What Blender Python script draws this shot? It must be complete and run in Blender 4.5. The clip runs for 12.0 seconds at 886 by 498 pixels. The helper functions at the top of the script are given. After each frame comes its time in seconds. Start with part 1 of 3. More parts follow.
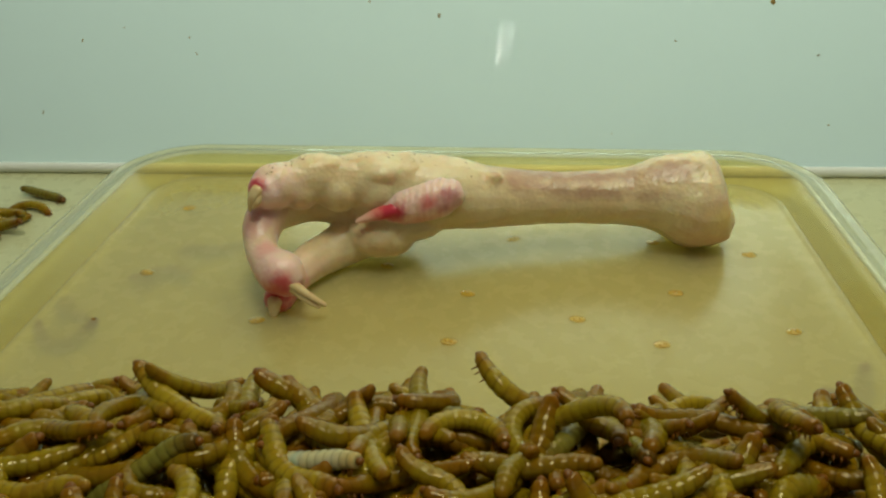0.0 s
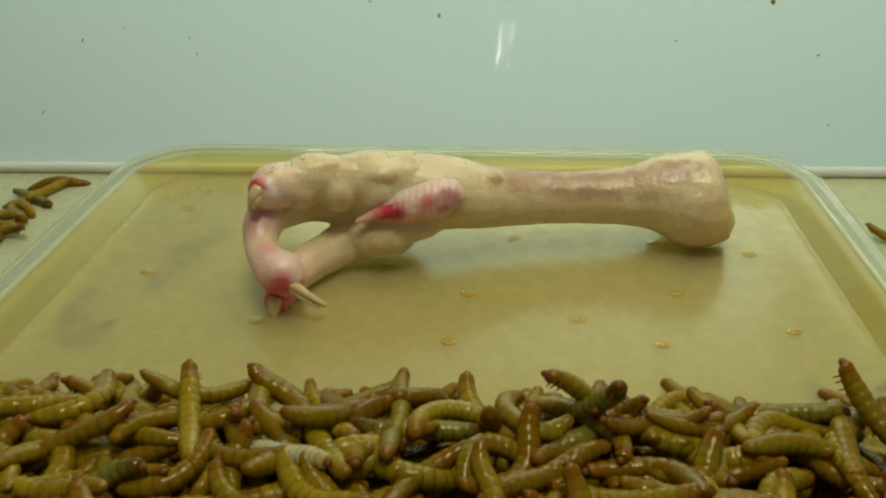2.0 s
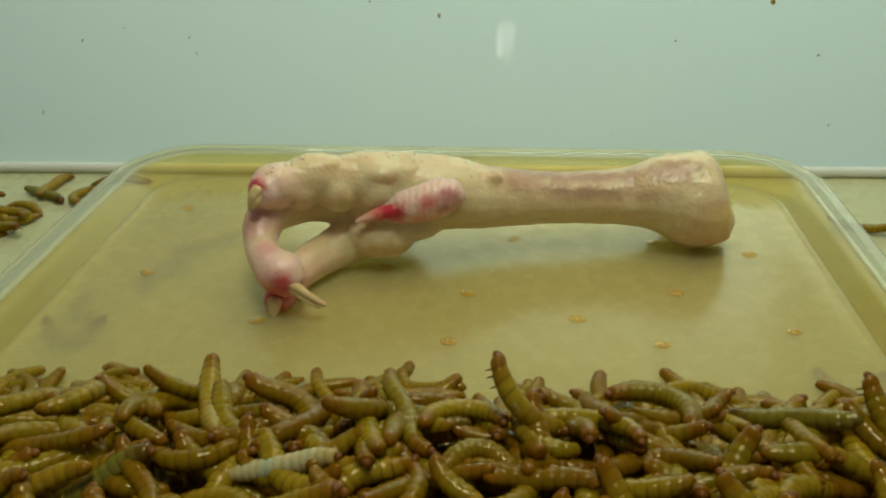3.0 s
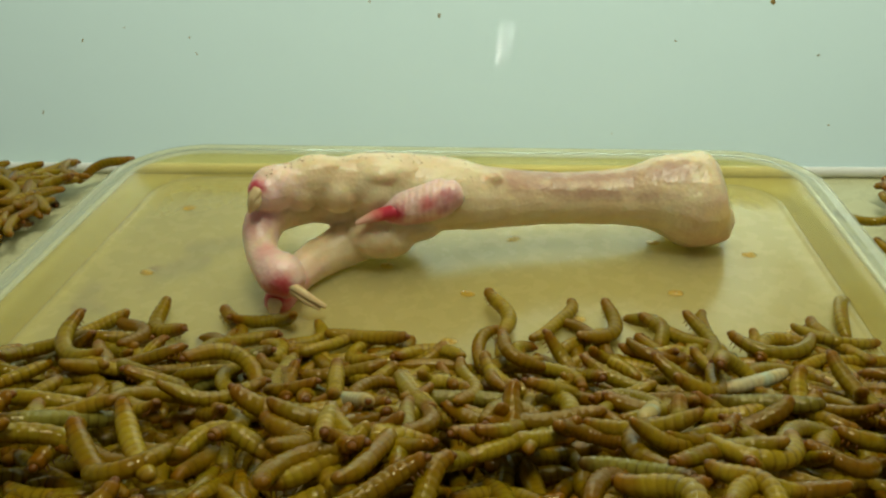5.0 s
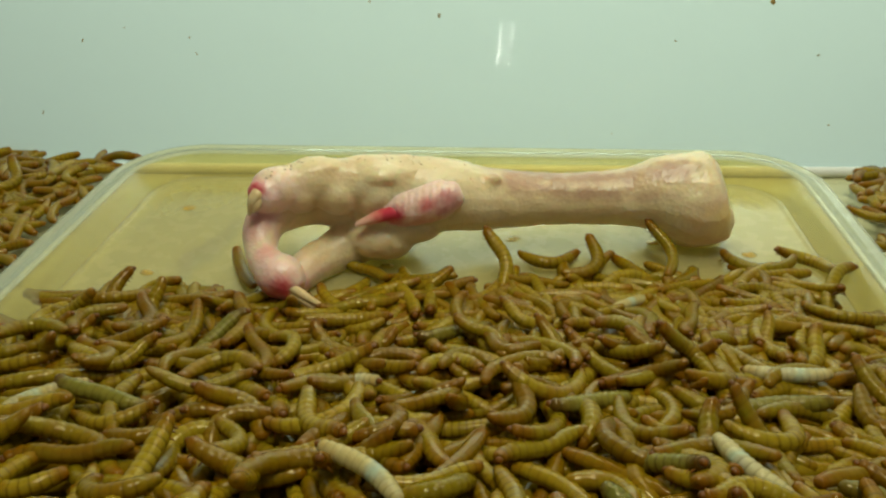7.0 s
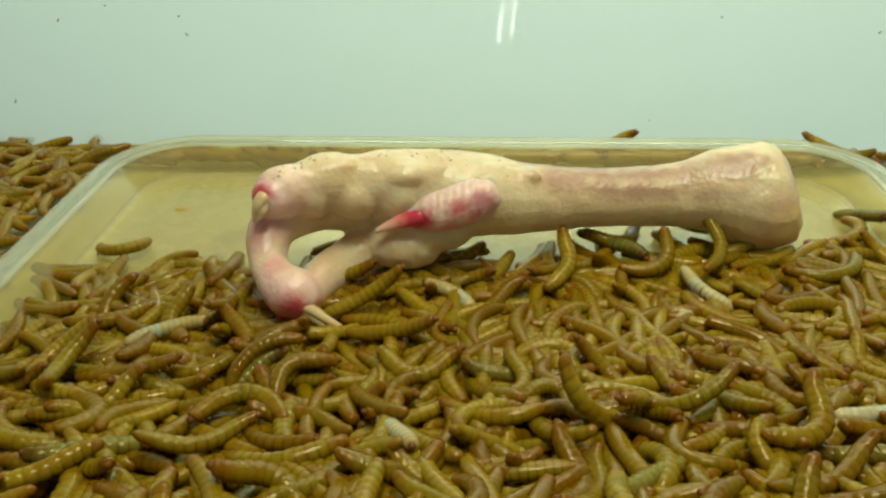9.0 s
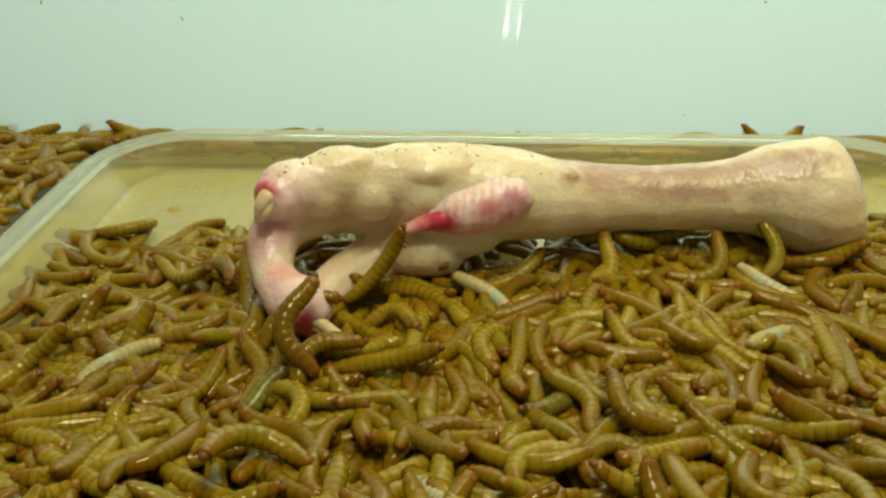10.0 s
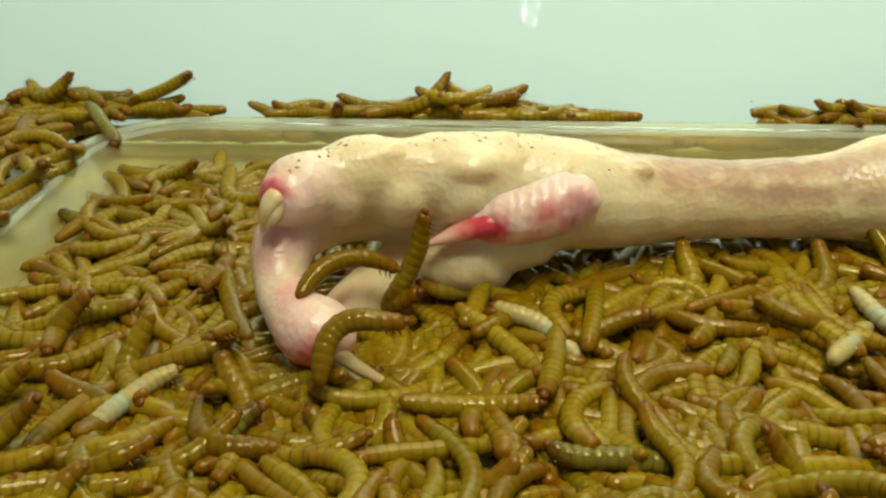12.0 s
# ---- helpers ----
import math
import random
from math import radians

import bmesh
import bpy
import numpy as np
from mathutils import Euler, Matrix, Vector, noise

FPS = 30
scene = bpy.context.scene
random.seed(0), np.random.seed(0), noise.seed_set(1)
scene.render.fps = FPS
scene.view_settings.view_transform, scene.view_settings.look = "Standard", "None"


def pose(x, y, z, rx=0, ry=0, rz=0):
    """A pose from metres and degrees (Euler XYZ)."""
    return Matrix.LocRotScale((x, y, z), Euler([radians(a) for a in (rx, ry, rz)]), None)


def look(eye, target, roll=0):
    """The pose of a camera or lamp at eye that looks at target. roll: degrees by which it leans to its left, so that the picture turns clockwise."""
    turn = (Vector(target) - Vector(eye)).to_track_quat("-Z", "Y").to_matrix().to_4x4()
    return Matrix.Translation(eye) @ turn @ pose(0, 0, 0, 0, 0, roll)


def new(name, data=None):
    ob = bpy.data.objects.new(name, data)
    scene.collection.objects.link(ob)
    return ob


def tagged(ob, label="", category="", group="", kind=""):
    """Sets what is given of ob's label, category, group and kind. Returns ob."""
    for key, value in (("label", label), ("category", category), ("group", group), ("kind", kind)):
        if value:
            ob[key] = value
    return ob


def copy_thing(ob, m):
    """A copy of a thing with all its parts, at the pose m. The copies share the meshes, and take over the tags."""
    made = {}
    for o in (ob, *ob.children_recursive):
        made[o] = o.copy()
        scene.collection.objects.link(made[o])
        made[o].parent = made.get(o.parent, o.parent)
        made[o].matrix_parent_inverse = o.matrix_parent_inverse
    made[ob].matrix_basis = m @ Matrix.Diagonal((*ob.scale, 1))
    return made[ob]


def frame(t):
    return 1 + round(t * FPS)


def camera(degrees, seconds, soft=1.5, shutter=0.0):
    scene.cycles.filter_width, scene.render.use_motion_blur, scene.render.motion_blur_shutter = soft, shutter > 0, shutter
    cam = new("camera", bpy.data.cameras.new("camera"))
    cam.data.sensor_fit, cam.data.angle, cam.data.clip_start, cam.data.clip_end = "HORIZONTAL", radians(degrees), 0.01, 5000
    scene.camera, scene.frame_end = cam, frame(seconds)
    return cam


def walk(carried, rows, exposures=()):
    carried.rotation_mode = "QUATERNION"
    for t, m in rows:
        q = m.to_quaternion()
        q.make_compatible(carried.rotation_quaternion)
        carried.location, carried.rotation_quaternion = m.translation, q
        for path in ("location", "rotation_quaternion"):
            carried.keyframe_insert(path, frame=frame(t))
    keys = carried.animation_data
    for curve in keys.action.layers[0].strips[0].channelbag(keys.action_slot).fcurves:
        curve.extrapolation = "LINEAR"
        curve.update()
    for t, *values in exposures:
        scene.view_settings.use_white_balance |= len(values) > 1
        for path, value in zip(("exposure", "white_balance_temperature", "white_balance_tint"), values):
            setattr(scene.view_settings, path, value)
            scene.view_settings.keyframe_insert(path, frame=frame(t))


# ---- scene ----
cam = camera(58.0, 12.0, soft=2.4)
PATH = [
    (0.0, (0.0000, -0.1849, 0.1136), (-0.0156, -0.0108, 0.0165), -1.22),
    (7.3, (0.0000, -0.1849, 0.1136), (-0.0156, -0.0108, 0.0165), -1.22),
    (9.0, (-0.0129, -0.1587, 0.1062), (-0.0254, 0.0133, 0.0049), -1.27),
    (9.5, (-0.0170, -0.1493, 0.1012), (-0.0289, 0.0228, -0.0000), -1.04),
    (10.0, (-0.0204, -0.1407, 0.0967), (-0.0319, 0.0315, -0.0044), -0.89),
    (10.5, (-0.0232, -0.1331, 0.0925), (-0.0348, 0.0391, -0.0086), -0.88),
    (11.0, (-0.0257, -0.1261, 0.0892), (-0.0373, 0.0461, -0.0119), -0.93),
    (11.5, (-0.0277, -0.1198, 0.0867), (-0.0397, 0.0520, -0.0150), -0.94),
    (12.0, (-0.0294, -0.1135, 0.0844), (-0.0419, 0.0578, -0.0182), -0.87),
]
walk(cam, [(t, look(eye, target, roll)) for t, eye, target, roll in PATH],
     exposures=[(0.0, -0.22), (3.0, -0.28), (5.0, -0.04), (7.2, 0.04), (9.0, 0.22), (10.5, 0.39), (12.0, 0.47)])

# ---- light: added lamps over the tray, behind the far wall and behind the camera, a ceiling lamp, dim room ----
world = bpy.data.worlds.new("room")
scene.world = world
world.use_nodes = True
world.node_tree.nodes["Background"].inputs["Color"].default_value = (0.95, 0.98, 0.80, 1)
world.node_tree.nodes["Background"].inputs["Strength"].default_value = 0.13


def area_lamp(name, eye, target, sx, sy, watts, colour):
    data = bpy.data.lights.new(name, "AREA")
    data.shape, data.size, data.size_y, data.energy, data.color = "RECTANGLE", sx, sy, watts, colour
    ob = new(name, data)
    ob.matrix_world = look(eye, target)
    return ob


# unseen lamp, added low over the tray; its light fades towards the camera
area_lamp("clip_lamp", (0.03, 0.060, 0.24), (-0.01, 0.02, 0.0), 0.16, 0.06, 0.17, (0.96, 0.95, 0.62))
area_lamp("ceiling_lamp", (0.03, -0.13, 0.60), (-0.01, 0.02, 0.0), 0.16, 0.22, 2.0, (0.92, 0.95, 0.70))
# unseen light added behind the far wall: makes it glow, throws the foot's shadow
area_lamp("window_light", (0.02, 0.46, 0.23), (-0.01, 0.06, 0.03), 0.44, 0.24, 3.1, (0.98, 1.0, 0.86))


# ---- materials ----
def material(name, rough=0.5):
    m = bpy.data.materials.new(name)
    m.use_nodes = True
    b = m.node_tree.nodes["Principled BSDF"]
    b.inputs["Roughness"].default_value = rough
    return m, m.node_tree, b


def node(tree, kind, **inputs):
    n = tree.nodes.new(kind)
    for key, value in inputs.items():
        n.inputs[key.replace("_", " ")].default_value = value
    return n


def ramp(tree, source, stops):
    n = tree.nodes.new("ShaderNodeValToRGB")
    e = n.color_ramp.elements
    while len(e) < len(stops):
        e.new(0.5)
    for el, (p, c) in zip(e, stops):
        el.position, el.color = p, (*c, 1) if len(c) == 3 else c
    tree.links.new(source, n.inputs["Fac"])
    return n


def mix(tree, fac, a, b, blend="MIX"):
    n = tree.nodes.new("ShaderNodeMix")
    n.data_type, n.blend_type = "RGBA", blend
    for socket, value in ((n.inputs[0], fac), (n.inputs[6], a), (n.inputs[7], b)):
        if isinstance(value, bpy.types.NodeSocket):
            tree.links.new(value, socket)
        elif isinstance(value, (int, float)):
            socket.default_value = value
        else:
            socket.default_value = (*value, 1)
    return n.outputs[2]


def maths(tree, op, a, b=0.0):
    n = tree.nodes.new("ShaderNodeMath")
    n.operation = op
    for socket, value in zip(n.inputs, (a, b)):
        if isinstance(value, bpy.types.NodeSocket):
            tree.links.new(value, socket)
        else:
            socket.default_value = value
    return n.outputs[0]


def noise_of(tree, scale, detail=4.0, rough=0.55, coords="Object"):
    tc = tree.nodes.new("ShaderNodeTexCoord")
    n = node(tree, "ShaderNodeTexNoise", Scale=scale, Detail=detail, Roughness=rough)
    tree.links.new(tc.outputs[coords], n.inputs["Vector"])
    return n.outputs["Fac"]


def bump(tree, bsdf, height, strength, distance):
    n = node(tree, "ShaderNodeBump", Strength=strength, Distance=distance)
    tree.links.new(height, n.inputs["Height"])
    tree.links.new(n.outputs["Normal"], bsdf.inputs["Normal"])
    return n


def larva_skin(name, dark, body, pale, ends, randomly=True, tint=None):
    """Wet banded skin: pale translucent middle, brown joints between the segments, orange-brown head and tail."""
    m, tree, b = material(name, 0.15)
    along = tree.nodes.new("ShaderNodeAttribute")
    along.attribute_name = "along"
    info = tree.nodes.new("ShaderNodeObjectInfo")
    geo = tree.nodes.new("ShaderNodeNewGeometry")
    chance = info.outputs["Random"] if randomly else geo.outputs["Random Per Island"]
    base = ramp(tree, chance, [(0.0, dark), (0.22, body), (0.5, pale), (0.72, tuple(c * q for c, q in zip(body, (0.82, 0.95, 1.6)))), (0.86, pale), (1.0, dark)]).outputs[0]
    tc, shift = tree.nodes.new("ShaderNodeTexCoord"), tree.nodes.new("ShaderNodeVectorMath")
    shift.operation = "ADD"
    tree.links.new(tc.outputs["Object"], shift.inputs[0]), tree.links.new(chance, shift.inputs[1])
    blotch = node(tree, "ShaderNodeTexNoise", Scale=170.0, Detail=3.0, Roughness=0.6)
    tree.links.new(shift.outputs[0], blotch.inputs["Vector"])
    patch = ramp(tree, blotch.outputs["Fac"], [(0.48, (0, 0, 0)), (0.68, (1, 1, 1))]).outputs[0]
    col = mix(tree, maths(tree, "MULTIPLY", patch, 0.55), base, ends)
    green = ramp(tree, blotch.outputs["Fac"], [(0.32, (1, 1, 1)), (0.47, (0, 0, 0))]).outputs[0]
    col = mix(tree, maths(tree, "MULTIPLY", green, 0.55), col, tuple(c * q for c, q in zip(body, (0.72, 0.86, 1.6))))
    # the ends are browner, further along on some than on others
    wander = maths(tree, "ADD", along.outputs["Fac"], maths(tree, "MULTIPLY", maths(tree, "SUBTRACT", blotch.outputs["Fac"], 0.5), 0.30))
    tip = ramp(tree, wander, [(0.0, (1, 1, 1)), (0.07, (0.80, 0.80, 0.80)), (0.19, (0, 0, 0)), (0.84, (0, 0, 0)), (0.95, (0.6, 0.6, 0.6)), (1.0, (0.9, 0.9, 0.9))]).outputs[0]
    col = mix(tree, tip, col, ends)
    saw = maths(tree, "FRACT", maths(tree, "MULTIPLY", along.outputs["Fac"], 13.0))
    band = ramp(tree, saw, [(0.0, (1, 1, 1)), (0.09, (0.35, 0.35, 0.35)), (0.24, (0, 0, 0)), (0.80, (0.0, 0.0, 0.0)), (0.93, (0.4, 0.4, 0.4)), (1.0, (1, 1, 1))]).outputs[0]
    worn = ramp(tree, noise_of(tree, 120.0, 2.0), [(0.36, (0.15, 0.15, 0.15)), (0.62, (0.90, 0.90, 0.90))]).outputs[0]
    col = mix(tree, maths(tree, "MULTIPLY", band, worn), col, tuple(c * q for c, q in zip(ends, (0.42, 0.52, 0.6))))
    grain = noise_of(tree, 900.0, 4.0)
    col = mix(tree, maths(tree, "MULTIPLY", grain, 0.28), col, tuple(c * 0.45 for c in body))
    if tint:
        stripe = ramp(tree, wander, [(0.50, (0, 0, 0)), (0.57, (0.7, 0.7, 0.7)), (0.62, (0.5, 0.5, 0.5)), (0.70, (0, 0, 0))]).outputs[0]
        col = mix(tree, stripe, col, tint)
    tree.links.new(col, b.inputs["Base Color"])
    wet = ramp(tree, noise_of(tree, 420.0, 3.0), [(0.35, (0.05, 0.05, 0.05)), (0.70, (0.20, 0.20, 0.20))]).outputs[0]
    tree.links.new(wet, b.inputs["Roughness"])
    b.inputs["Specular IOR Level"].default_value = 0.36
    b.inputs["Specular Tint"].default_value = (1.0, 0.86, 0.56, 1)
    b.inputs["Subsurface Weight"].default_value = 0.22
    b.inputs["Subsurface Radius"].default_value = (0.0014, 0.0008, 0.0003)
    b.inputs["Subsurface Scale"].default_value = 1.0
    bump(tree, b, noise_of(tree, 700.0, 4.0), 0.30, 0.0005)
    return m


LARVA = larva_skin("larva_skin", (0.150, 0.066, 0.001), (0.238, 0.142, 0.002), (0.345, 0.232, 0.011), (0.200, 0.070, 0.001))
LARVA_MASS = larva_skin("larva_skin_mass", (0.185, 0.083, 0.001), (0.245, 0.143, 0.002), (0.335, 0.220, 0.010), (0.220, 0.078, 0.001), False)
LARVA_PALE = larva_skin("moulted_larva_skin", (0.42, 0.31, 0.10), (0.50, 0.40, 0.17), (0.54, 0.46, 0.24), (0.44, 0.31, 0.11), True, (0.34, 0.43, 0.34))
LARVA_GREY = larva_skin("olive_larva_skin", (0.14, 0.105, 0.008), (0.19, 0.150, 0.014), (0.24, 0.190, 0.025), (0.095, 0.036, 0.003))
HEAD, tree, b = material("larva_head", 0.3)
tree.links.new(ramp(tree, noise_of(tree, 600.0), [(0.3, (0.09, 0.026, 0.001)), (0.7, (0.21, 0.070, 0.003))]).outputs[0], b.inputs["Base Color"])
b.inputs["Specular IOR Level"].default_value = 0.25


def plastic(name, base, stain, rough, clear, milky=0.30, relief=0.06, gloss=0.0, sheen=0.11):
    """Milky translucent plastic, partly see-through, with faint stains and scuffs."""
    m, tree, b = material(name, rough)
    stains = ramp(tree, noise_of(tree, 22.0, 5.0), [(0.40, (0, 0, 0)), (0.75, (1, 1, 1))]).outputs[0]
    tree.links.new(mix(tree, maths(tree, "MULTIPLY", stains, 0.25), base, stain), b.inputs["Base Color"])
    scuff = ramp(tree, noise_of(tree, 160.0, 6.0), [(0.35, (rough * 0.7,) * 3), (0.7, (rough * 1.4,) * 3)]).outputs[0]
    tree.links.new(scuff, b.inputs["Roughness"])
    bump(tree, b, noise_of(tree, 300.0, 4.0), relief, 0.0004)
    out = tree.nodes["Material Output"]
    soft = node(tree, "ShaderNodeBsdfTranslucent", Color=(*base, 1))
    glass = node(tree, "ShaderNodeBsdfTransparent", Color=(*[min(1, c * 1.25) for c in base], 1))
    one, two = node(tree, "ShaderNodeMixShader", Fac=milky), node(tree, "ShaderNodeMixShader", Fac=clear)
    tree.links.new(b.outputs[0], one.inputs[1]), tree.links.new(soft.outputs[0], one.inputs[2])
    tree.links.new(one.outputs[0], two.inputs[1]), tree.links.new(glass.outputs[0], two.inputs[2])
    if gloss:
        shine, facing, three = node(tree, "ShaderNodeBsdfGlossy", Roughness=sheen), node(tree, "ShaderNodeLayerWeight", Blend=0.5), node(tree, "ShaderNodeMixShader")
        tree.links.new(maths(tree, "POWER", facing.outputs["Facing"], gloss), three.inputs[0])
        tree.links.new(two.outputs[0], three.inputs[1]), tree.links.new(shine.outputs[0], three.inputs[2])
        two = three
    tree.links.new(two.outputs[0], out.inputs["Surface"])
    return m


TRAY = plastic("tray_plastic", (0.76, 0.70, 0.40), (0.67, 0.57, 0.24), 0.26, 0.62, relief=0.0, gloss=3.6, sheen=0.20)
RIM = plastic("rim_plastic", (0.80, 0.79, 0.64), (0.72, 0.70, 0.52), 0.22, 0.62, gloss=2.8)
SIDE = plastic("side_plastic", (0.76, 0.70, 0.43), (0.68, 0.60, 0.28), 0.20, 0.80, gloss=3.2)
BOX = plastic("box_plastic", (0.70, 0.79, 0.77), (0.60, 0.71, 0.70), 0.16, 0.38, 0.62, 0.0)
BOX.node_tree.nodes["Principled BSDF"].inputs["Specular IOR Level"].default_value = 0.0
BOX.node_tree.nodes["Principled BSDF"].inputs["Coat Weight"].default_value = 1.0
BOX.node_tree.nodes["Principled BSDF"].inputs["Coat Roughness"].default_value = 0.01
BOX_FLOOR = plastic("box_floor_plastic", (0.72, 0.71, 0.46), (0.64, 0.60, 0.34), 0.3, 0.0)
WHITE, tree, b = material("white_plastic", 0.4)
tree.links.new(ramp(tree, noise_of(tree, 90.0), [(0.3, (0.72, 0.72, 0.70)), (0.7, (0.80, 0.80, 0.78))]).outputs[0], b.inputs["Base Color"])
AMBER = plastic("amber_droplet", (0.84, 0.66, 0.16), (0.78, 0.54, 0.10), 0.08, 0.55, gloss=2.4)
CRUMB, tree, b = material("crumb", 0.6)
tree.links.new(ramp(tree, noise_of(tree, 700.0), [(0.3, (0.20, 0.11, 0.02)), (0.7, (0.42, 0.27, 0.06))]).outputs[0], b.inputs["Base Color"])


def skin(name, pale, deep, spots, colour, rings=0.0):
    """Scalded bird skin: mottled, wrinkled, with blood-flushed tips. spots: centre and radius in the foot's space."""
    m, tree, b = material(name, 0.30)
    col = mix(tree, ramp(tree, noise_of(tree, 60.0, 5.0), [(0.38, (0, 0, 0)), (0.68, (1, 1, 1))]).outputs[0], pale, deep)
    fine = ramp(tree, noise_of(tree, 330.0, 5.0), [(0.45, (0, 0, 0)), (0.75, (1, 1, 1))]).outputs[0]
    col = mix(tree, maths(tree, "MULTIPLY", fine, 0.22), col, (0.42, 0.27, 0.16))
    tc = tree.nodes.new("ShaderNodeTexCoord")
    ragged = maths(tree, "MULTIPLY", noise_of(tree, 260.0, 3.0), 0.7)
    for spot in spots:
        (x, y, z), r, c, along = (*spot, colour, 1.0) if len(spot) == 2 else (*spot, 1.0) if len(spot) == 3 else spot
        squeezed, far = tree.nodes.new("ShaderNodeVectorMath"), tree.nodes.new("ShaderNodeVectorMath")
        squeezed.operation, far.operation = "MULTIPLY", "DISTANCE"
        squeezed.inputs[1].default_value, far.inputs[1].default_value = (along, 1, 1), (x * along, y, z)
        tree.links.new(tc.outputs["Object"], squeezed.inputs[0])
        tree.links.new(squeezed.outputs[0], far.inputs[0])
        near = ramp(tree, maths(tree, "ADD", maths(tree, "DIVIDE", far.outputs["Value"], r), ragged), [(0.55, (1, 1, 1)), (1.0, (0, 0, 0))]).outputs[0]
        col = mix(tree, near, col, c)
    tree.links.new(col, b.inputs["Base Color"])
    b.inputs["Subsurface Weight"].default_value = 0.50
    b.inputs["Subsurface Radius"].default_value = (0.0052, 0.0028, 0.0014)
    b.inputs["Subsurface Scale"].default_value = 1.0
    b.inputs["Specular IOR Level"].default_value = 0.5
    pores = node(tree, "ShaderNodeTexVoronoi", Scale=850.0)
    tree.links.new(tc.outputs["Object"], pores.inputs["Vector"])
    height = mix(tree, 0.35, mix(tree, 0.5, noise_of(tree, 240.0, 6.0), noise_of(tree, 900.0, 3.0)), pores.outputs["Distance"])
    if rings:
        split = tree.nodes.new("ShaderNodeSeparateXYZ")
        tree.links.new(tc.outputs["Object"], split.inputs[0])
        wave = maths(tree, "SINE", maths(tree, "ADD", maths(tree, "MULTIPLY", split.outputs["X"], math.tau / rings), maths(tree, "MULTIPLY", noise_of(tree, 260.0, 3.0), 5.0)))
        height = mix(tree, 0.16, height, wave)
    bump(tree, b, height, 0.42, 0.0008)
    return m


# ---- helpers for meshes ----
def mesh_of(name, bm, mat, smooth=True):
    bmesh.ops.recalc_face_normals(bm, faces=bm.faces)
    me = bpy.data.meshes.new(name)
    bm.to_mesh(me)
    bm.free()
    me.materials.append(mat)
    me.polygons.foreach_set("use_smooth", [smooth] * len(me.polygons))
    return me


def part(name, bm, mat, parent=None, label="", smooth=True):
    ob = new(name, mesh_of(name, bm, mat, smooth))
    ob.parent = parent
    return tagged(ob, label)


def spine_points(points, steps):
    """A smooth line (Catmull-Rom) through points of (x, y, z, radius)."""
    p = [np.array(q, float) for q in points]
    p = [2 * p[0] - p[1], *p, 2 * p[-1] - p[-2]]
    out = []
    for i in range(1, len(p) - 2):
        for k in range(steps):
            u = k / steps
            out.append(0.5 * (2 * p[i] + (p[i + 1] - p[i - 1]) * u + (2 * p[i - 1] - 5 * p[i] + 4 * p[i + 1] - p[i + 2]) * u * u
                              + (3 * p[i] - p[i - 1] - 3 * p[i + 1] + p[i + 2]) * u ** 3))
    return out + [p[-2]]


def tube(bm, points, sides=12, steps=4, caps=3, flat=1.0, blunt=0.9):
    """A closed rounded limb along (x, y, z, radius) points."""
    pts = spine_points(points, steps)
    pos, rad = [Vector(q[:3]) for q in pts], [max(q[3], 1e-5) for q in pts]
    way = [(pos[min(i + 1, len(pos) - 1)] - pos[max(i - 1, 0)]).normalized() for i in range(len(pos))]
    rows = [(pos[0] - way[0] * rad[0] * blunt * math.cos(a), rad[0] * math.sin(a), way[0]) for a in [math.pi / 2 * k / caps for k in range(1, caps)]]
    rows += list(zip(pos, rad, way))
    rows += [(pos[-1] + way[-1] * rad[-1] * 0.9 * math.sin(a), rad[-1] * math.cos(a), way[-1]) for a in [math.pi / 2 * k / caps for k in range(1, caps)]]
    up = Vector((0, 0, 1)) if abs(way[0].z) < 0.9 else Vector((0, 1, 0))
    rings = []
    for c, r, w in rows:
        side = w.cross(up).normalized()
        up = side.cross(w).normalized()
        rings.append([bm.verts.new(c + (side * math.cos(a) + up * math.sin(a) * flat) * r) for a in [math.tau * k / sides for k in range(sides)]])
    for a, b_ in zip(rings, rings[1:]):
        for k in range(sides):
            bm.faces.new((a[k], a[(k + 1) % sides], b_[(k + 1) % sides], b_[k]))
    bm.faces.new(rings[0][::-1])
    bm.faces.new(rings[-1])


def blob(bm, centre, size, squash=(1, 1, 1), level=2):
    m = Matrix.Translation(centre) @ Matrix.Diagonal((*[size * q for q in squash], 1))
    return bmesh.ops.create_icosphere(bm, subdivisions=level, radius=1.0, matrix=m)["verts"]


def rounded_loop(x0, x1, y0, y1, r, n=9):
    out = []
    for cx, cy, a0 in ((x1 - r, y1 - r, 0), (x0 + r, y1 - r, 90), (x0 + r, y0 + r, 180), (x1 - r, y0 + r, 270)):
        out += [(cx + r * math.cos(radians(a0 + 90 * k / n)), cy + r * math.sin(radians(a0 + 90 * k / n))) for k in range(n + 1)]
    return out


def dish(bm, box, radius, profile, closed):
    """Rounded-rectangle rings along a profile of (outward, height)."""
    x0, x1, y0, y1 = box
    rings = []
    for o, z in profile:
        rings.append([bm.verts.new((x, y, z)) for x, y in rounded_loop(x0 - o, x1 + o, y0 - o, y1 + o, max(radius + o, 0.001))])
    pairs = list(zip(rings, rings[1:]))
    for a, b_ in pairs:
        for k in range(len(a)):
            bm.faces.new((a[k], a[(k + 1) % len(a)], b_[(k + 1) % len(a)], b_[k]))
    if closed:
        bm.faces.new(rings[0])
        bm.faces.new(rings[-1][::-1])


# ---- the storage box that closes the place ----
FLOOR_Z = -0.006
WALL_Y, LEAN = 0.0875, 8.0


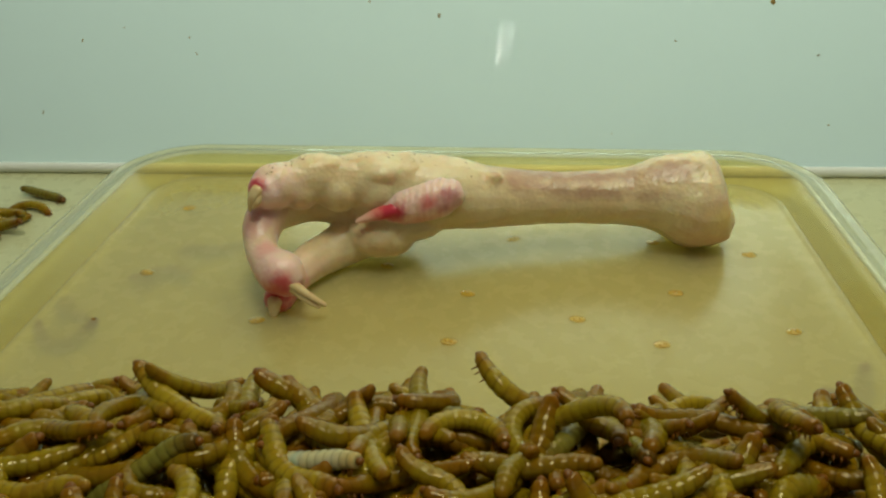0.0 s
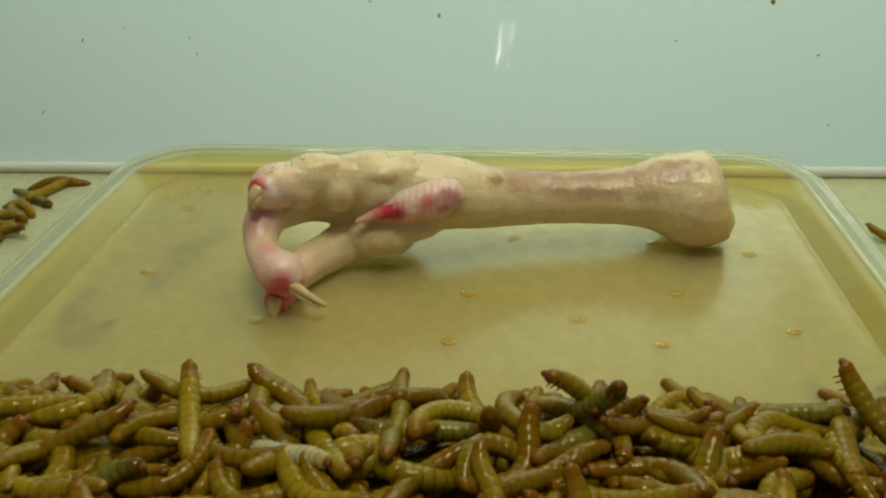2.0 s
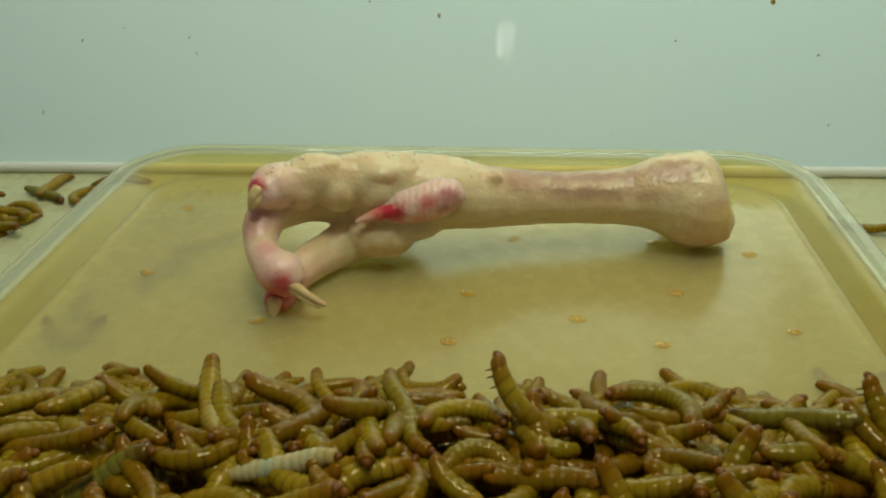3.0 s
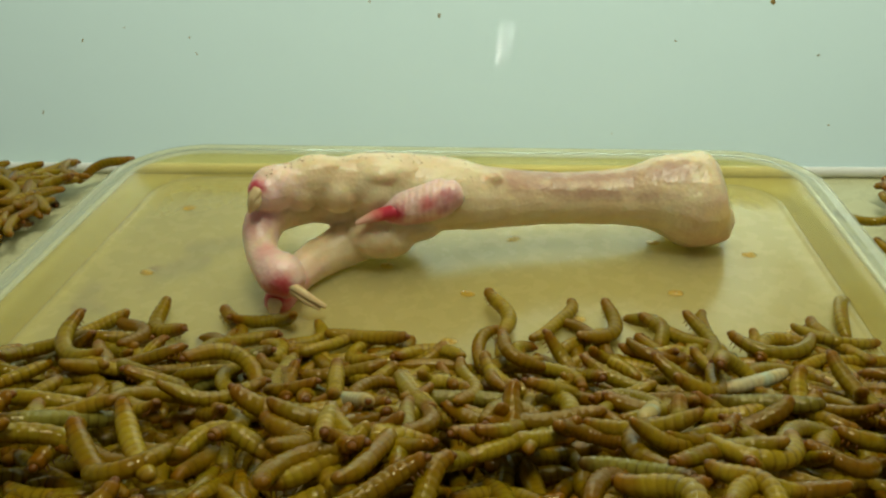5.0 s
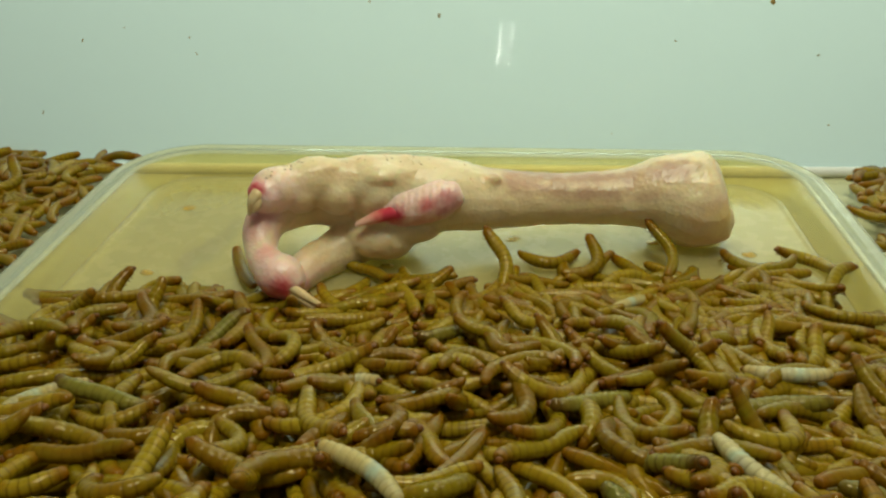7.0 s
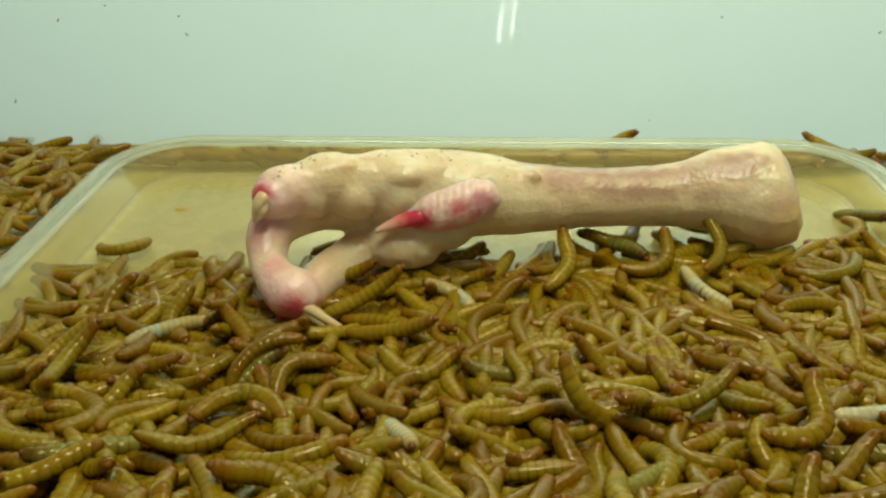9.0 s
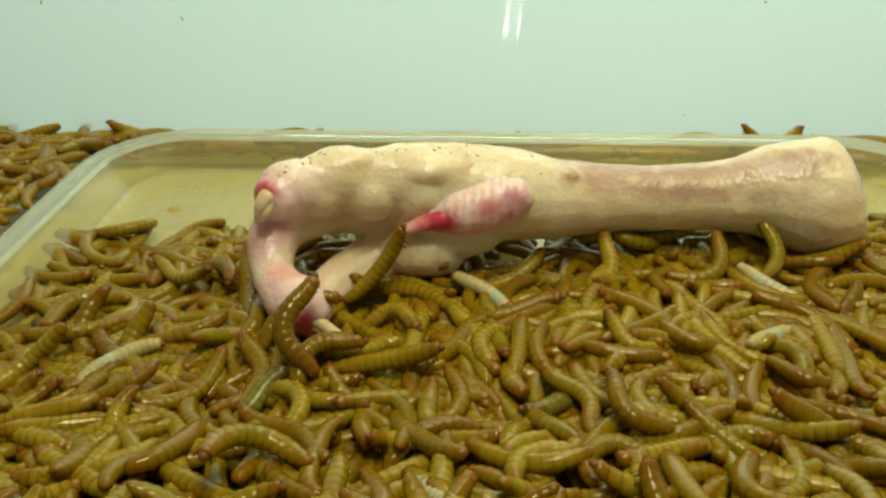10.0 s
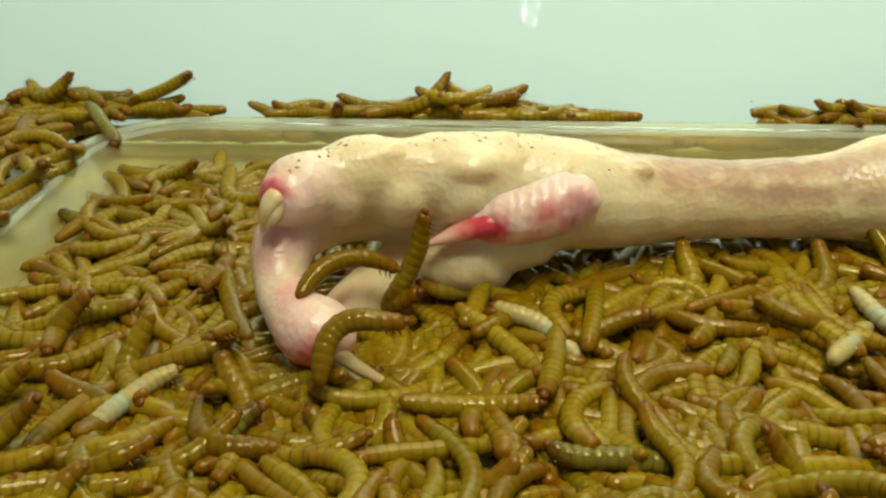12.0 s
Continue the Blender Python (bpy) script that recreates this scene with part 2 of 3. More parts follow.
def slab(bm, x0, x1, y0, y1, z0, z1):
    vs = [bm.verts.new((x, y, z)) for z in (z0, z1) for y in (y0, y1) for x in (x0, x1)]
    for f in ((0, 2, 3, 1), (4, 5, 7, 6), (0, 1, 5, 4), (2, 6, 7, 3), (0, 4, 6, 2), (1, 3, 7, 5)):
        bm.faces.new([vs[i] for i in f])


bm = bmesh.new()
slab(bm, -0.48, 0.36, -0.42, WALL_Y + 0.003, FLOOR_Z - 0.003, FLOOR_Z)
tagged(part("floor", bm, BOX_FLOOR, smooth=False), "pale yellowish plastic floor of a storage box", "floor", kind="structure")

bm = bmesh.new()
slab(bm, -0.50, 0.38, 0.0, 0.003, 0.0, 0.26)
wall = tagged(part("wall_north", bm, BOX, smooth=False), "pale milky green plastic box wall with small specks", "wall", kind="structure")
wall.matrix_world = pose(0, WALL_Y, FLOOR_Z, -LEAN, 0, 1.2)
bm = bmesh.new()
slab(bm, -0.483, -0.48, -0.42, WALL_Y, FLOOR_Z, 0.25)
tagged(part("wall_west", bm, BOX, smooth=False), "milky plastic side wall of the box", "wall", kind="structure")
bm = bmesh.new()
slab(bm, 0.36, 0.363, -0.42, WALL_Y, FLOOR_Z, 0.25)
tagged(part("wall_east", bm, BOX, smooth=False), "milky plastic side wall of the box", "wall", kind="structure")
bm = bmesh.new()
slab(bm, -0.48, 0.36, -0.423, -0.42, FLOOR_Z, 0.25)
tagged(part("wall_south", bm, BOX, smooth=False), "milky plastic front wall of the box", "wall", kind="structure")

# dried specks stuck to the far wall
rng = random.Random(3)
for x, z, r in ((0.0374, 0.0153, 0.0003), (0.1127, 0.0184, 0.0003), (-0.0243, 0.0566, 0.0005), (0.0876, 0.0602, 0.0008), (-0.1116, 0.0438, 0.0004), (-0.1136, 0.0493, 0.0003),
                (-0.1531, 0.0486, 0.0004), (-0.1729, 0.0225, 0.0006), (0.0568, 0.0477, 0.0003), (0.1054, 0.0428, 0.0003), (-0.0489, 0.0616, 0.0005), (-0.1368, 0.0529, 0.0003)):
    bm = bmesh.new()
    for k in range(3):
        blob(bm, (x + rng.uniform(-1, 1) * r, -0.0001, z + rng.uniform(-1, 1) * r), r * rng.uniform(0.5, 1.0), (1.0, 0.4, 0.9), 1)
    part("speck", bm, CRUMB, wall)

# a small twin-tube lamp, unseen, added so that the far wall mirrors two streaks
lamp = tagged(new("twin_tube_lamp"), "added lamp with two glowing tubes, unseen, which puts two streaks on the box wall", "lamp")
lamp.location = (0.0131, -0.340, FLOOR_Z)
GLOW, tree, b = material("glowing_tube", 0.3)
b.inputs["Emission Color"].default_value, b.inputs["Emission Strength"].default_value = (1.0, 0.98, 0.90, 1), 60.0
bm = bmesh.new()
tube(bm, [(0, 0, 0.0015, 0.013), (0, 0, 0.004, 0.013), (0, 0, 0.006, 0.005), (0, 0, 0.034, 0.004)], sides=16, steps=4, caps=2)
part("lamp_base", bm, WHITE, lamp)
bm = bmesh.new()
slab(bm, -0.010, 0.010, -0.004, 0.004, 0.034, 0.038)
part("socket", bm, WHITE, lamp, smooth=False)
for x0, x1, r in ((-0.0060, -0.0026, 0.0012), (0.0036, 0.0075, 0.0007)):
    bm = bmesh.new()
    tube(bm, [(x0, 0, 0.0390, r), ((x0 + x1) / 2, 0, 0.056, r), (x1, 0, 0.0735, r)], sides=10, steps=3)
    part("tube", bm, GLOW, lamp, "glowing tube of the added streak lamp")

# rounded moulded foot of the wall; its bright highlight is put in as white colour
bm = bmesh.new()
tube(bm, [(-0.49, 0, 0, 0.0019), (-0.2, 0, 0, 0.0019), (0.1, 0, 0, 0.0019), (0.37, 0, 0, 0.0019)], sides=12, steps=3)
rib = tagged(part("trim", bm, WHITE), "moulded rib along the foot of the box wall, white for its highlight", "trim", kind="structure")
rib.matrix_world = pose(0, WALL_Y - 0.001, FLOOR_Z + 0.002, 0, 0, 1.2)

# ---- the shallow tray ----
TRAY_BOX = (-0.1260, 0.0935, -0.112, 0.0715)
tray = tagged(new("plastic_tray"), "shallow translucent yellowish plastic tray with a pale rim", "tray")
bm = bmesh.new()
dish(bm, TRAY_BOX, 0.021, [(-0.013, 0.0), (-0.0078, 0.0), (-0.0068, 0.0003), (-0.0060, 0.0011), (-0.0053, 0.0006), (-0.0070, -0.0014), (-0.013, -0.0014)], True)
part("tray_bottom", bm, TRAY, tray, "yellowish translucent bottom")
bm = bmesh.new()
dish(bm, TRAY_BOX, 0.021, [(-0.0060, 0.0011), (-0.0042, 0.0032), (-0.0026, 0.0056), (-0.0010, 0.0077), (-0.0002, 0.0075), (-0.0018, 0.0054), (-0.0034, 0.0030), (-0.0053, 0.0006)], False)
part("side_wall", bm, SIDE, tray, "clear milky side wall")
bm = bmesh.new()
dish(bm, TRAY_BOX, 0.021, [(-0.0010, 0.0077), (-0.0007, 0.0084), (0.0000, 0.0087), (0.0008, 0.0085), (0.0014, 0.0081), (0.0040, 0.0081), (0.0047, 0.0086), (0.0056, 0.0086), (0.0062, 0.0080), (0.0063, 0.0062),
                           (0.0056, 0.0062), (0.0054, 0.0074), (0.0012, 0.0073), (-0.0002, 0.0075), (-0.0010, 0.0077)], False)
part("rim", bm, RIM, tray, "pale milky flange")

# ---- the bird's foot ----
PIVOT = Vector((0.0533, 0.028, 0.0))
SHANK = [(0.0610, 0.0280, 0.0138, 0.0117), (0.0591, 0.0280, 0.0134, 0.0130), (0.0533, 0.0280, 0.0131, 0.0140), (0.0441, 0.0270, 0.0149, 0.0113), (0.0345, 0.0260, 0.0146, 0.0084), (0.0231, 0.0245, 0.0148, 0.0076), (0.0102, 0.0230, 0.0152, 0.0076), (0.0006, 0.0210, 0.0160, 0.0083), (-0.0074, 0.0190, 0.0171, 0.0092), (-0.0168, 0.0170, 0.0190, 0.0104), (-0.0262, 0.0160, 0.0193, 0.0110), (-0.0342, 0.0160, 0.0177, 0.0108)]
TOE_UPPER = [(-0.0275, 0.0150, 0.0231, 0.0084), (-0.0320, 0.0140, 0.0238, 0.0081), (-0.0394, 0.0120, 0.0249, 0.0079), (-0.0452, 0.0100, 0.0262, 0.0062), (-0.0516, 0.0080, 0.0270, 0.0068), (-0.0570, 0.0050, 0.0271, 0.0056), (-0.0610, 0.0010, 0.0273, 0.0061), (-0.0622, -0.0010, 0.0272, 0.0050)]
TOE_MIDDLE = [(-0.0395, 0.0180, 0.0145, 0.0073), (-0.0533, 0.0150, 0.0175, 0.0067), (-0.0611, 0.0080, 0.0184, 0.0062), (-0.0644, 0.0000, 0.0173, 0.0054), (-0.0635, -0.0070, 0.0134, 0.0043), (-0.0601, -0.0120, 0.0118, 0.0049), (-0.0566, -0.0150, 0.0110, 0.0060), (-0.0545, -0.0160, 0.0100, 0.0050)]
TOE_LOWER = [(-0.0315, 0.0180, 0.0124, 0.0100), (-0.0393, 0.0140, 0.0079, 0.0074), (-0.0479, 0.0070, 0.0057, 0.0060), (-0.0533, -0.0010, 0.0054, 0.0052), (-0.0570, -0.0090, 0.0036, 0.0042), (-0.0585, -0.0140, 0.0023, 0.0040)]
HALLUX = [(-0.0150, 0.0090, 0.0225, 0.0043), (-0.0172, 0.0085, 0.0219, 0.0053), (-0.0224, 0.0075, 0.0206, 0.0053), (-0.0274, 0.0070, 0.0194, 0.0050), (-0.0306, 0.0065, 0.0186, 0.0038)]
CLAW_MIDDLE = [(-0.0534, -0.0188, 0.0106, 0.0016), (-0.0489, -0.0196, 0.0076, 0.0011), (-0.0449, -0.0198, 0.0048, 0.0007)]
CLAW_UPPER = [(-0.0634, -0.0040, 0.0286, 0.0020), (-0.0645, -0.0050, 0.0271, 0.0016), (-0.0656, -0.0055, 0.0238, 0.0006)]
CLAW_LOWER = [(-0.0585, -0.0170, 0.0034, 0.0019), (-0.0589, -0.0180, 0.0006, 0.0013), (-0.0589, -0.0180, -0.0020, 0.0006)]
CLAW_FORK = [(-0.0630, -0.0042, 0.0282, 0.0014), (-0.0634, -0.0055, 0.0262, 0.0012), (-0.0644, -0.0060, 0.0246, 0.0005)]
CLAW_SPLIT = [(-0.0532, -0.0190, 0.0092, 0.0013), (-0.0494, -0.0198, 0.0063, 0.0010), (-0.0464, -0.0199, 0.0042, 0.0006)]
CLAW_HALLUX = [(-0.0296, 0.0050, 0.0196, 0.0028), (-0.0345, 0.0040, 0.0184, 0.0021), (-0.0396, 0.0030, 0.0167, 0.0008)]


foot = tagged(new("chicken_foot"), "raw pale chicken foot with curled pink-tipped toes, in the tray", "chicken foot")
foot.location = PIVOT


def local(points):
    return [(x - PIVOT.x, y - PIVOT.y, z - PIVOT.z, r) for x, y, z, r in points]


PINK, RED = (0.66, 0.30, 0.27), (0.55, 0.035, 0.07)
FLUSHED = [((-0.1165, -0.031, 0.027), 0.0205, (0.82, 0.58, 0.54)), ((-0.1190, -0.0325, 0.0305), 0.0095, RED),
           ((-0.1190, -0.031, 0.0185), 0.0110, (0.60, 0.29, 0.25)), ((-0.1100, -0.045, 0.0095), 0.027, (0.80, 0.52, 0.48)),
           ((-0.1080, -0.0505, 0.0095), 0.0100, RED), ((-0.1138, -0.0405, 0.0165), 0.0070, (0.72, 0.38, 0.33)),
           ((-0.1120, -0.0430, 0.0030), 0.018, (0.66, 0.20, 0.19)), ((-0.1110, -0.0450, 0.0050), 0.008, RED),
           ((0.010, -0.012, 0.008), 0.026, (0.62, 0.38, 0.25)), ((-0.0566, -0.012, 0.0265), 0.0050, (0.52, 0.33, 0.22))]
# a mauve vein along the top of the shank, a thin one below it, and the hollow over the heel
STREAK = [((-0.0330, -0.0055, 0.0240), 0.0104, (0.42, 0.25, 0.17), 0.15), ((-0.0270, -0.0100, 0.0192), 0.0046, (0.42, 0.26, 0.17), 0.10),
          ((-0.0500, -0.0100, 0.0215), 0.0075, (0.47, 0.28, 0.20), 0.5), ((-0.0085, -0.0065, 0.0262), 0.0085, (0.42, 0.25, 0.18), 0.6),
          # the heel's highlight, put into the skin as a yellow patch
          ((0.0065, -0.0120, 0.0120), 0.0100, (0.78, 0.58, 0.28), 0.8)]
FLESH = skin("foot_skin", (0.77, 0.62, 0.40), (0.66, 0.48, 0.27), FLUSHED + STREAK, PINK)
SPUR = skin("hallux_skin", (0.84, 0.58, 0.52), (0.78, 0.49, 0.45), [((-0.0826, -0.0264, 0.0192), 0.0072, RED), ((-0.0680, -0.0250, 0.0230), 0.0088, (0.52, 0.20, 0.22)),
                                                                   ((-0.0735, -0.0262, 0.0225), 0.0062, (0.68, 0.22, 0.22)), ((-0.0740, -0.0250, 0.0155), 0.0070, (0.70, 0.28, 0.25), 0.5)], PINK, 0.0019)
CLAW, tree, b = material("claw_horn", 0.32)
tree.links.new(ramp(tree, noise_of(tree, 380.0), [(0.3, (0.62, 0.42, 0.20)), (0.7, (0.74, 0.58, 0.34))]).outputs[0], b.inputs["Base Color"])
b.inputs["Subsurface Weight"].default_value = 0.2
b.inputs["Subsurface Radius"].default_value = (0.001, 0.0006, 0.0003)
CLAW_RED, tree, b = material("bloody_claw_horn", 0.3)
split, spots = tree.nodes.new("ShaderNodeSeparateXYZ"), tree.nodes.new("ShaderNodeTexCoord")
tree.links.new(spots.outputs["Object"], split.inputs[0])
root = maths(tree, "ADD", maths(tree, "MULTIPLY", maths(tree, "ADD", split.outputs["X"], 0.0930), 90.0), maths(tree, "MULTIPLY", noise_of(tree, 420.0), 0.5))
tree.links.new(ramp(tree, root, [(0.15, (0.80, 0.52, 0.42)), (0.55, (0.76, 0.36, 0.28)), (0.85, (0.62, 0.10, 0.10)), (1.2, (0.52, 0.03, 0.06))]).outputs[0], b.inputs["Base Color"])


def organic(ob, voxel, rounds):
    m = ob.modifiers.new("blend", "REMESH")
    m.mode, m.voxel_size, m.use_smooth_shade = "VOXEL", voxel, True
    m = ob.modifiers.new("soften", "SMOOTH")
    m.factor, m.iterations = 0.5, rounds
    for size, strength in ((0.006, 0.0005), (0.0018, 0.00018)):
        lumps = bpy.data.textures.new("lumps", "CLOUDS")
        lumps.noise_scale, lumps.noise_depth = size, 1
        m = ob.modifiers.new("lumps", "DISPLACE")
        m.texture, m.strength, m.mid_level, m.texture_coords = lumps, strength, 0.5, "LOCAL"


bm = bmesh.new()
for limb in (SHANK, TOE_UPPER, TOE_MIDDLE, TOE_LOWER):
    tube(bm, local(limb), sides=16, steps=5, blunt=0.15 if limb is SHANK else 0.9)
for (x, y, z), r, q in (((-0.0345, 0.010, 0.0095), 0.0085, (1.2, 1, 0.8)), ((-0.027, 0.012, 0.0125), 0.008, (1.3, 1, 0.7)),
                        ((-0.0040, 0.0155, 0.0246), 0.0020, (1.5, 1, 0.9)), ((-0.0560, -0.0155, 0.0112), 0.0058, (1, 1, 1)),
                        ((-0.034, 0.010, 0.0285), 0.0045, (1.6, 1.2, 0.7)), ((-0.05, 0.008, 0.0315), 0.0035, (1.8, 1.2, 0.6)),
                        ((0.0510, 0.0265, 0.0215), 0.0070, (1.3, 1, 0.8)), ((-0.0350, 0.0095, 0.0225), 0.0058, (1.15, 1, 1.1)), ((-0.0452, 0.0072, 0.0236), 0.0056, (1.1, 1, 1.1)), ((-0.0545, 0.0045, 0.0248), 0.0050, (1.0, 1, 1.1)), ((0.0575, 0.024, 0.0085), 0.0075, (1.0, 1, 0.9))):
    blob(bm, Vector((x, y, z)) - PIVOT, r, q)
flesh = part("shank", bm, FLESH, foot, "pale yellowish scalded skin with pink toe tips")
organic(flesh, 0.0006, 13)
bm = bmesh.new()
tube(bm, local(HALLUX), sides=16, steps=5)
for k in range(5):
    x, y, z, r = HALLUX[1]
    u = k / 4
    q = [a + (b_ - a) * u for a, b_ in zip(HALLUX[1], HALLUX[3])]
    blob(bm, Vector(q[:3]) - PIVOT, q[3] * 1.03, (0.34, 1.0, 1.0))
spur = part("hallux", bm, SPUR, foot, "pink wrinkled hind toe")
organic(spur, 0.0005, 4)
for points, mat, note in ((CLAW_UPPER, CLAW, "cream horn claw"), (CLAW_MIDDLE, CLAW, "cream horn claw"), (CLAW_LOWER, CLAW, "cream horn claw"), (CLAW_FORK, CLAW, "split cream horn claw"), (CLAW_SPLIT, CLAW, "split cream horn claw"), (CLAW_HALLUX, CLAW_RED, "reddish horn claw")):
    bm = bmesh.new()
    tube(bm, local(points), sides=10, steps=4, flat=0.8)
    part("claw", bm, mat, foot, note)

# dark scabs along the top of the toes
SCAB, tree, b = material("scab", 0.5)
tree.links.new(ramp(tree, noise_of(tree, 900.0), [(0.3, (0.20, 0.08, 0.03)), (0.7, (0.42, 0.24, 0.12))]).outputs[0], b.inputs["Base Color"])
rng = random.Random(21)
bpy.context.view_layer.update()
surface = flesh.evaluated_get(bpy.context.evaluated_depsgraph_get())
for k in range(64):
    u = rng.random() ** 0.8 * (len(TOE_UPPER) - 1.3) if k % 4 else 0.0
    p, q = TOE_UPPER[int(u)], TOE_UPPER[min(int(u) + 1, len(TOE_UPPER) - 1)]
    x, y, z, r = [a + (c - a) * (u % 1) for a, c in zip(p, q)]
    if k % 4 == 0:
        x += rng.uniform(0.0, 0.020)
    above = Vector((x - PIVOT.x + rng.uniform(-0.002, 0.002), y - PIVOT.y - r * rng.uniform(-0.30, 0.34), 0.06))
    hit, spot, normal, face = surface.ray_cast(above, Vector((0, 0, -1)))
    if not hit:
        continue
    bm = bmesh.new()
    blob(bm, (0, 0, 0), rng.uniform(0.00009, 0.00026), (rng.uniform(1, 2.4), 1.0, 0.5), 1)
    dot = part("scab", bm, SCAB, foot)
    dot.matrix_local = Matrix.Translation(spot) @ normal.to_track_quat("Z", "X").to_matrix().to_4x4() @ Matrix.Rotation(rng.uniform(0, math.tau), 4, "Z")

# ---- mealworms ----
SEGMENTS = 13


def larva_rows(rng, bend, sway, length, thick):
    """Centre, radius, heading and place along the body for a larva lying along x, head first at the +x end."""
    n = SEGMENTS * 4
    rows, x, y, turn = [], 0.0, 0.0, -bend / 2
    for i in range(n + 1):
        s = i / n
        r = thick * (0.70 + 0.30 * min(1.0, s / 0.22)) * (1 - 0.42 * max(0.0, (s - 0.74) / 0.26) ** 1.5)
        r *= math.sqrt(1 - 0.93 * max(0.0, (s - 0.945) / 0.055) ** 2) * math.sqrt(1 - 0.45 * max(0.0, (0.03 - s) / 0.03) ** 2)
        r *= (0.945, 1.0, 1.022, 1.0)[i % 4]
        rows.append((x, y, r, turn, s))
        x += -math.cos(turn) * length / n
        y += -math.sin(turn) * length / n
        turn += bend / n + sway * math.cos(math.tau * s) / n * 6
    cx, cy = sum(q[0] for q in rows) / len(rows), sum(q[1] for q in rows) / len(rows)
    return [(x - cx, y - cy, r, t, s) for x, y, r, t, s in rows]


def larva_geometry(rows, sides, lift=0.0):
    verts, along, faces = [], [], []
    for x, y, r, t, s in rows:
        z = lift * (2 * s - 1) ** 2
        for k in range(sides):
            a = math.tau * k / sides
            verts.append((x + math.sin(t) * r * math.cos(a), y - math.cos(t) * r * math.cos(a), z + r * 0.92 * math.sin(a)))
            along.append(s)
    for i in range(len(rows) - 1):
        for k in range(sides):
            j = (k + 1) % sides
            faces.append((i * sides + k, i * sides + j, (i + 1) * sides + j, (i + 1) * sides + k))
    faces.append(tuple(range(sides))[::-1])
    faces.append(tuple(range((len(rows) - 1) * sides, len(rows) * sides)))
    return verts, along, faces


def mesh_from(name, verts, along, faces, mat):
    me = bpy.data.meshes.new(name)
    me.from_pydata(verts, [], faces)
    me.attributes.new("along", "FLOAT", "POINT").data.foreach_set("value", along)
    me.materials.append(mat)
    me.polygons.foreach_set("use_smooth", [True] * len(me.polygons))
    return me


def larva(rng, bend, sway, length, thick, lift, mat):
    """One mealworm: body mesh with its head capsule and tail tip."""
    rows = larva_rows(rng, bend, sway, length, thick)
    ob = new("mealworm", mesh_from("mealworm", *larva_geometry(rows, 10, lift), mat))
    x, y, r, t, s = rows[0]
    bm = bmesh.new()
    bmesh.ops.create_icosphere(bm, subdivisions=2, radius=1.0, matrix=Matrix.Translation((x + math.cos(t) * r * 0.18, y + math.sin(t) * r * 0.18, lift))
                               @ Matrix.Rotation(t, 4, "Z") @ Matrix.Diagonal((r * 0.95, r * 0.86, r * 0.74, 1)))
    part("head", bm, HEAD, ob, "dark reddish-brown head capsule")
    for k in (3, 5, 8):
        for side in (-1, 1):
            x, y, r, t, s = rows[k]
            bm = bmesh.new()
            hip = Vector((x - math.sin(t) * side * r * 0.55, y + math.cos(t) * side * r * 0.55, lift * (2 * s - 1) ** 2 - r * 0.6))
            toe = hip + Vector((-math.sin(t) * side * 0.0007 + math.cos(t) * 0.0003, math.cos(t) * side * 0.0007 + math.sin(t) * 0.0003, -0.0009))
            turn = (toe - hip).to_track_quat("Z", "Y").to_matrix().to_4x4()
            bmesh.ops.create_cone(bm, cap_ends=True, segments=5, radius1=0.00022, radius2=0.00006, depth=(toe - hip).length, matrix=Matrix.Translation((hip + toe) / 2) @ turn)
            part("leg", bm, HEAD, ob)
    return ob


rng = random.Random(11)
KINDS = []
for k in range(24):
    bend = (0.2, -0.4, 0.8, -0.9, 1.3, -1.4, 1.9, -1.8, 0.05, 0.6, -0.6, 2.5, -0.1, 1.0, -1.1, 0.4, 1.6, -2.2, 0.9, -0.7, 1.2, -1.5, 0.3, 2.0)[k]
    sway = (0, 0.3, -0.4, 0.2, 0, 0.25, 0, 0.2, 0.5, -0.5, 0.45, 0, -0.3, 0.3, -0.4, 0.4, 0.2, 0, -0.5, 0.5, 0.3, -0.3, 0.6, 0.2)[k]
    KINDS.append(larva(rng, bend * 1.25, sway * 1.2, rng.uniform(0.0172, 0.0245), rng.uniform(0.00158, 0.00200), rng.choice((0, 0.001, -0.0014, 0.002, 0.0028, -0.002)), LARVA_GREY if k == 13 else LARVA))
PALE = [larva(rng, bend, 0.2, 0.0175, 0.00170, 0.0, LARVA_PALE) for bend in (0.6, 1.4, -0.4)]
TIMES = [0.4 * k for k in range(31)]


def smooth(u):
    u = max(0.0, min(1.0, u))
    return u * u * (3 - 2 * u)


def between(marks, u):
    """The value at u on straight lines between marks of (u, value)."""
    if u <= marks[0][0]:
        return marks[0][1]
    for (a, p), (b_, q) in zip(marks, marks[1:]):
        if u <= b_:
            return p + (q - p) * (u - a) / (b_ - a)
    return marks[-1][1]


def front(t):
    """How far into the tray the swarm reaches."""
    return between(((0.0, -0.075), (3.2, -0.072), (4.8, -0.036), (5.5, -0.027), (6.5, -0.013), (7.2, -0.004), (9.0, 0.013), (10.0, 0.025), (11.0, 0.043), (12.0, 0.064)), t)


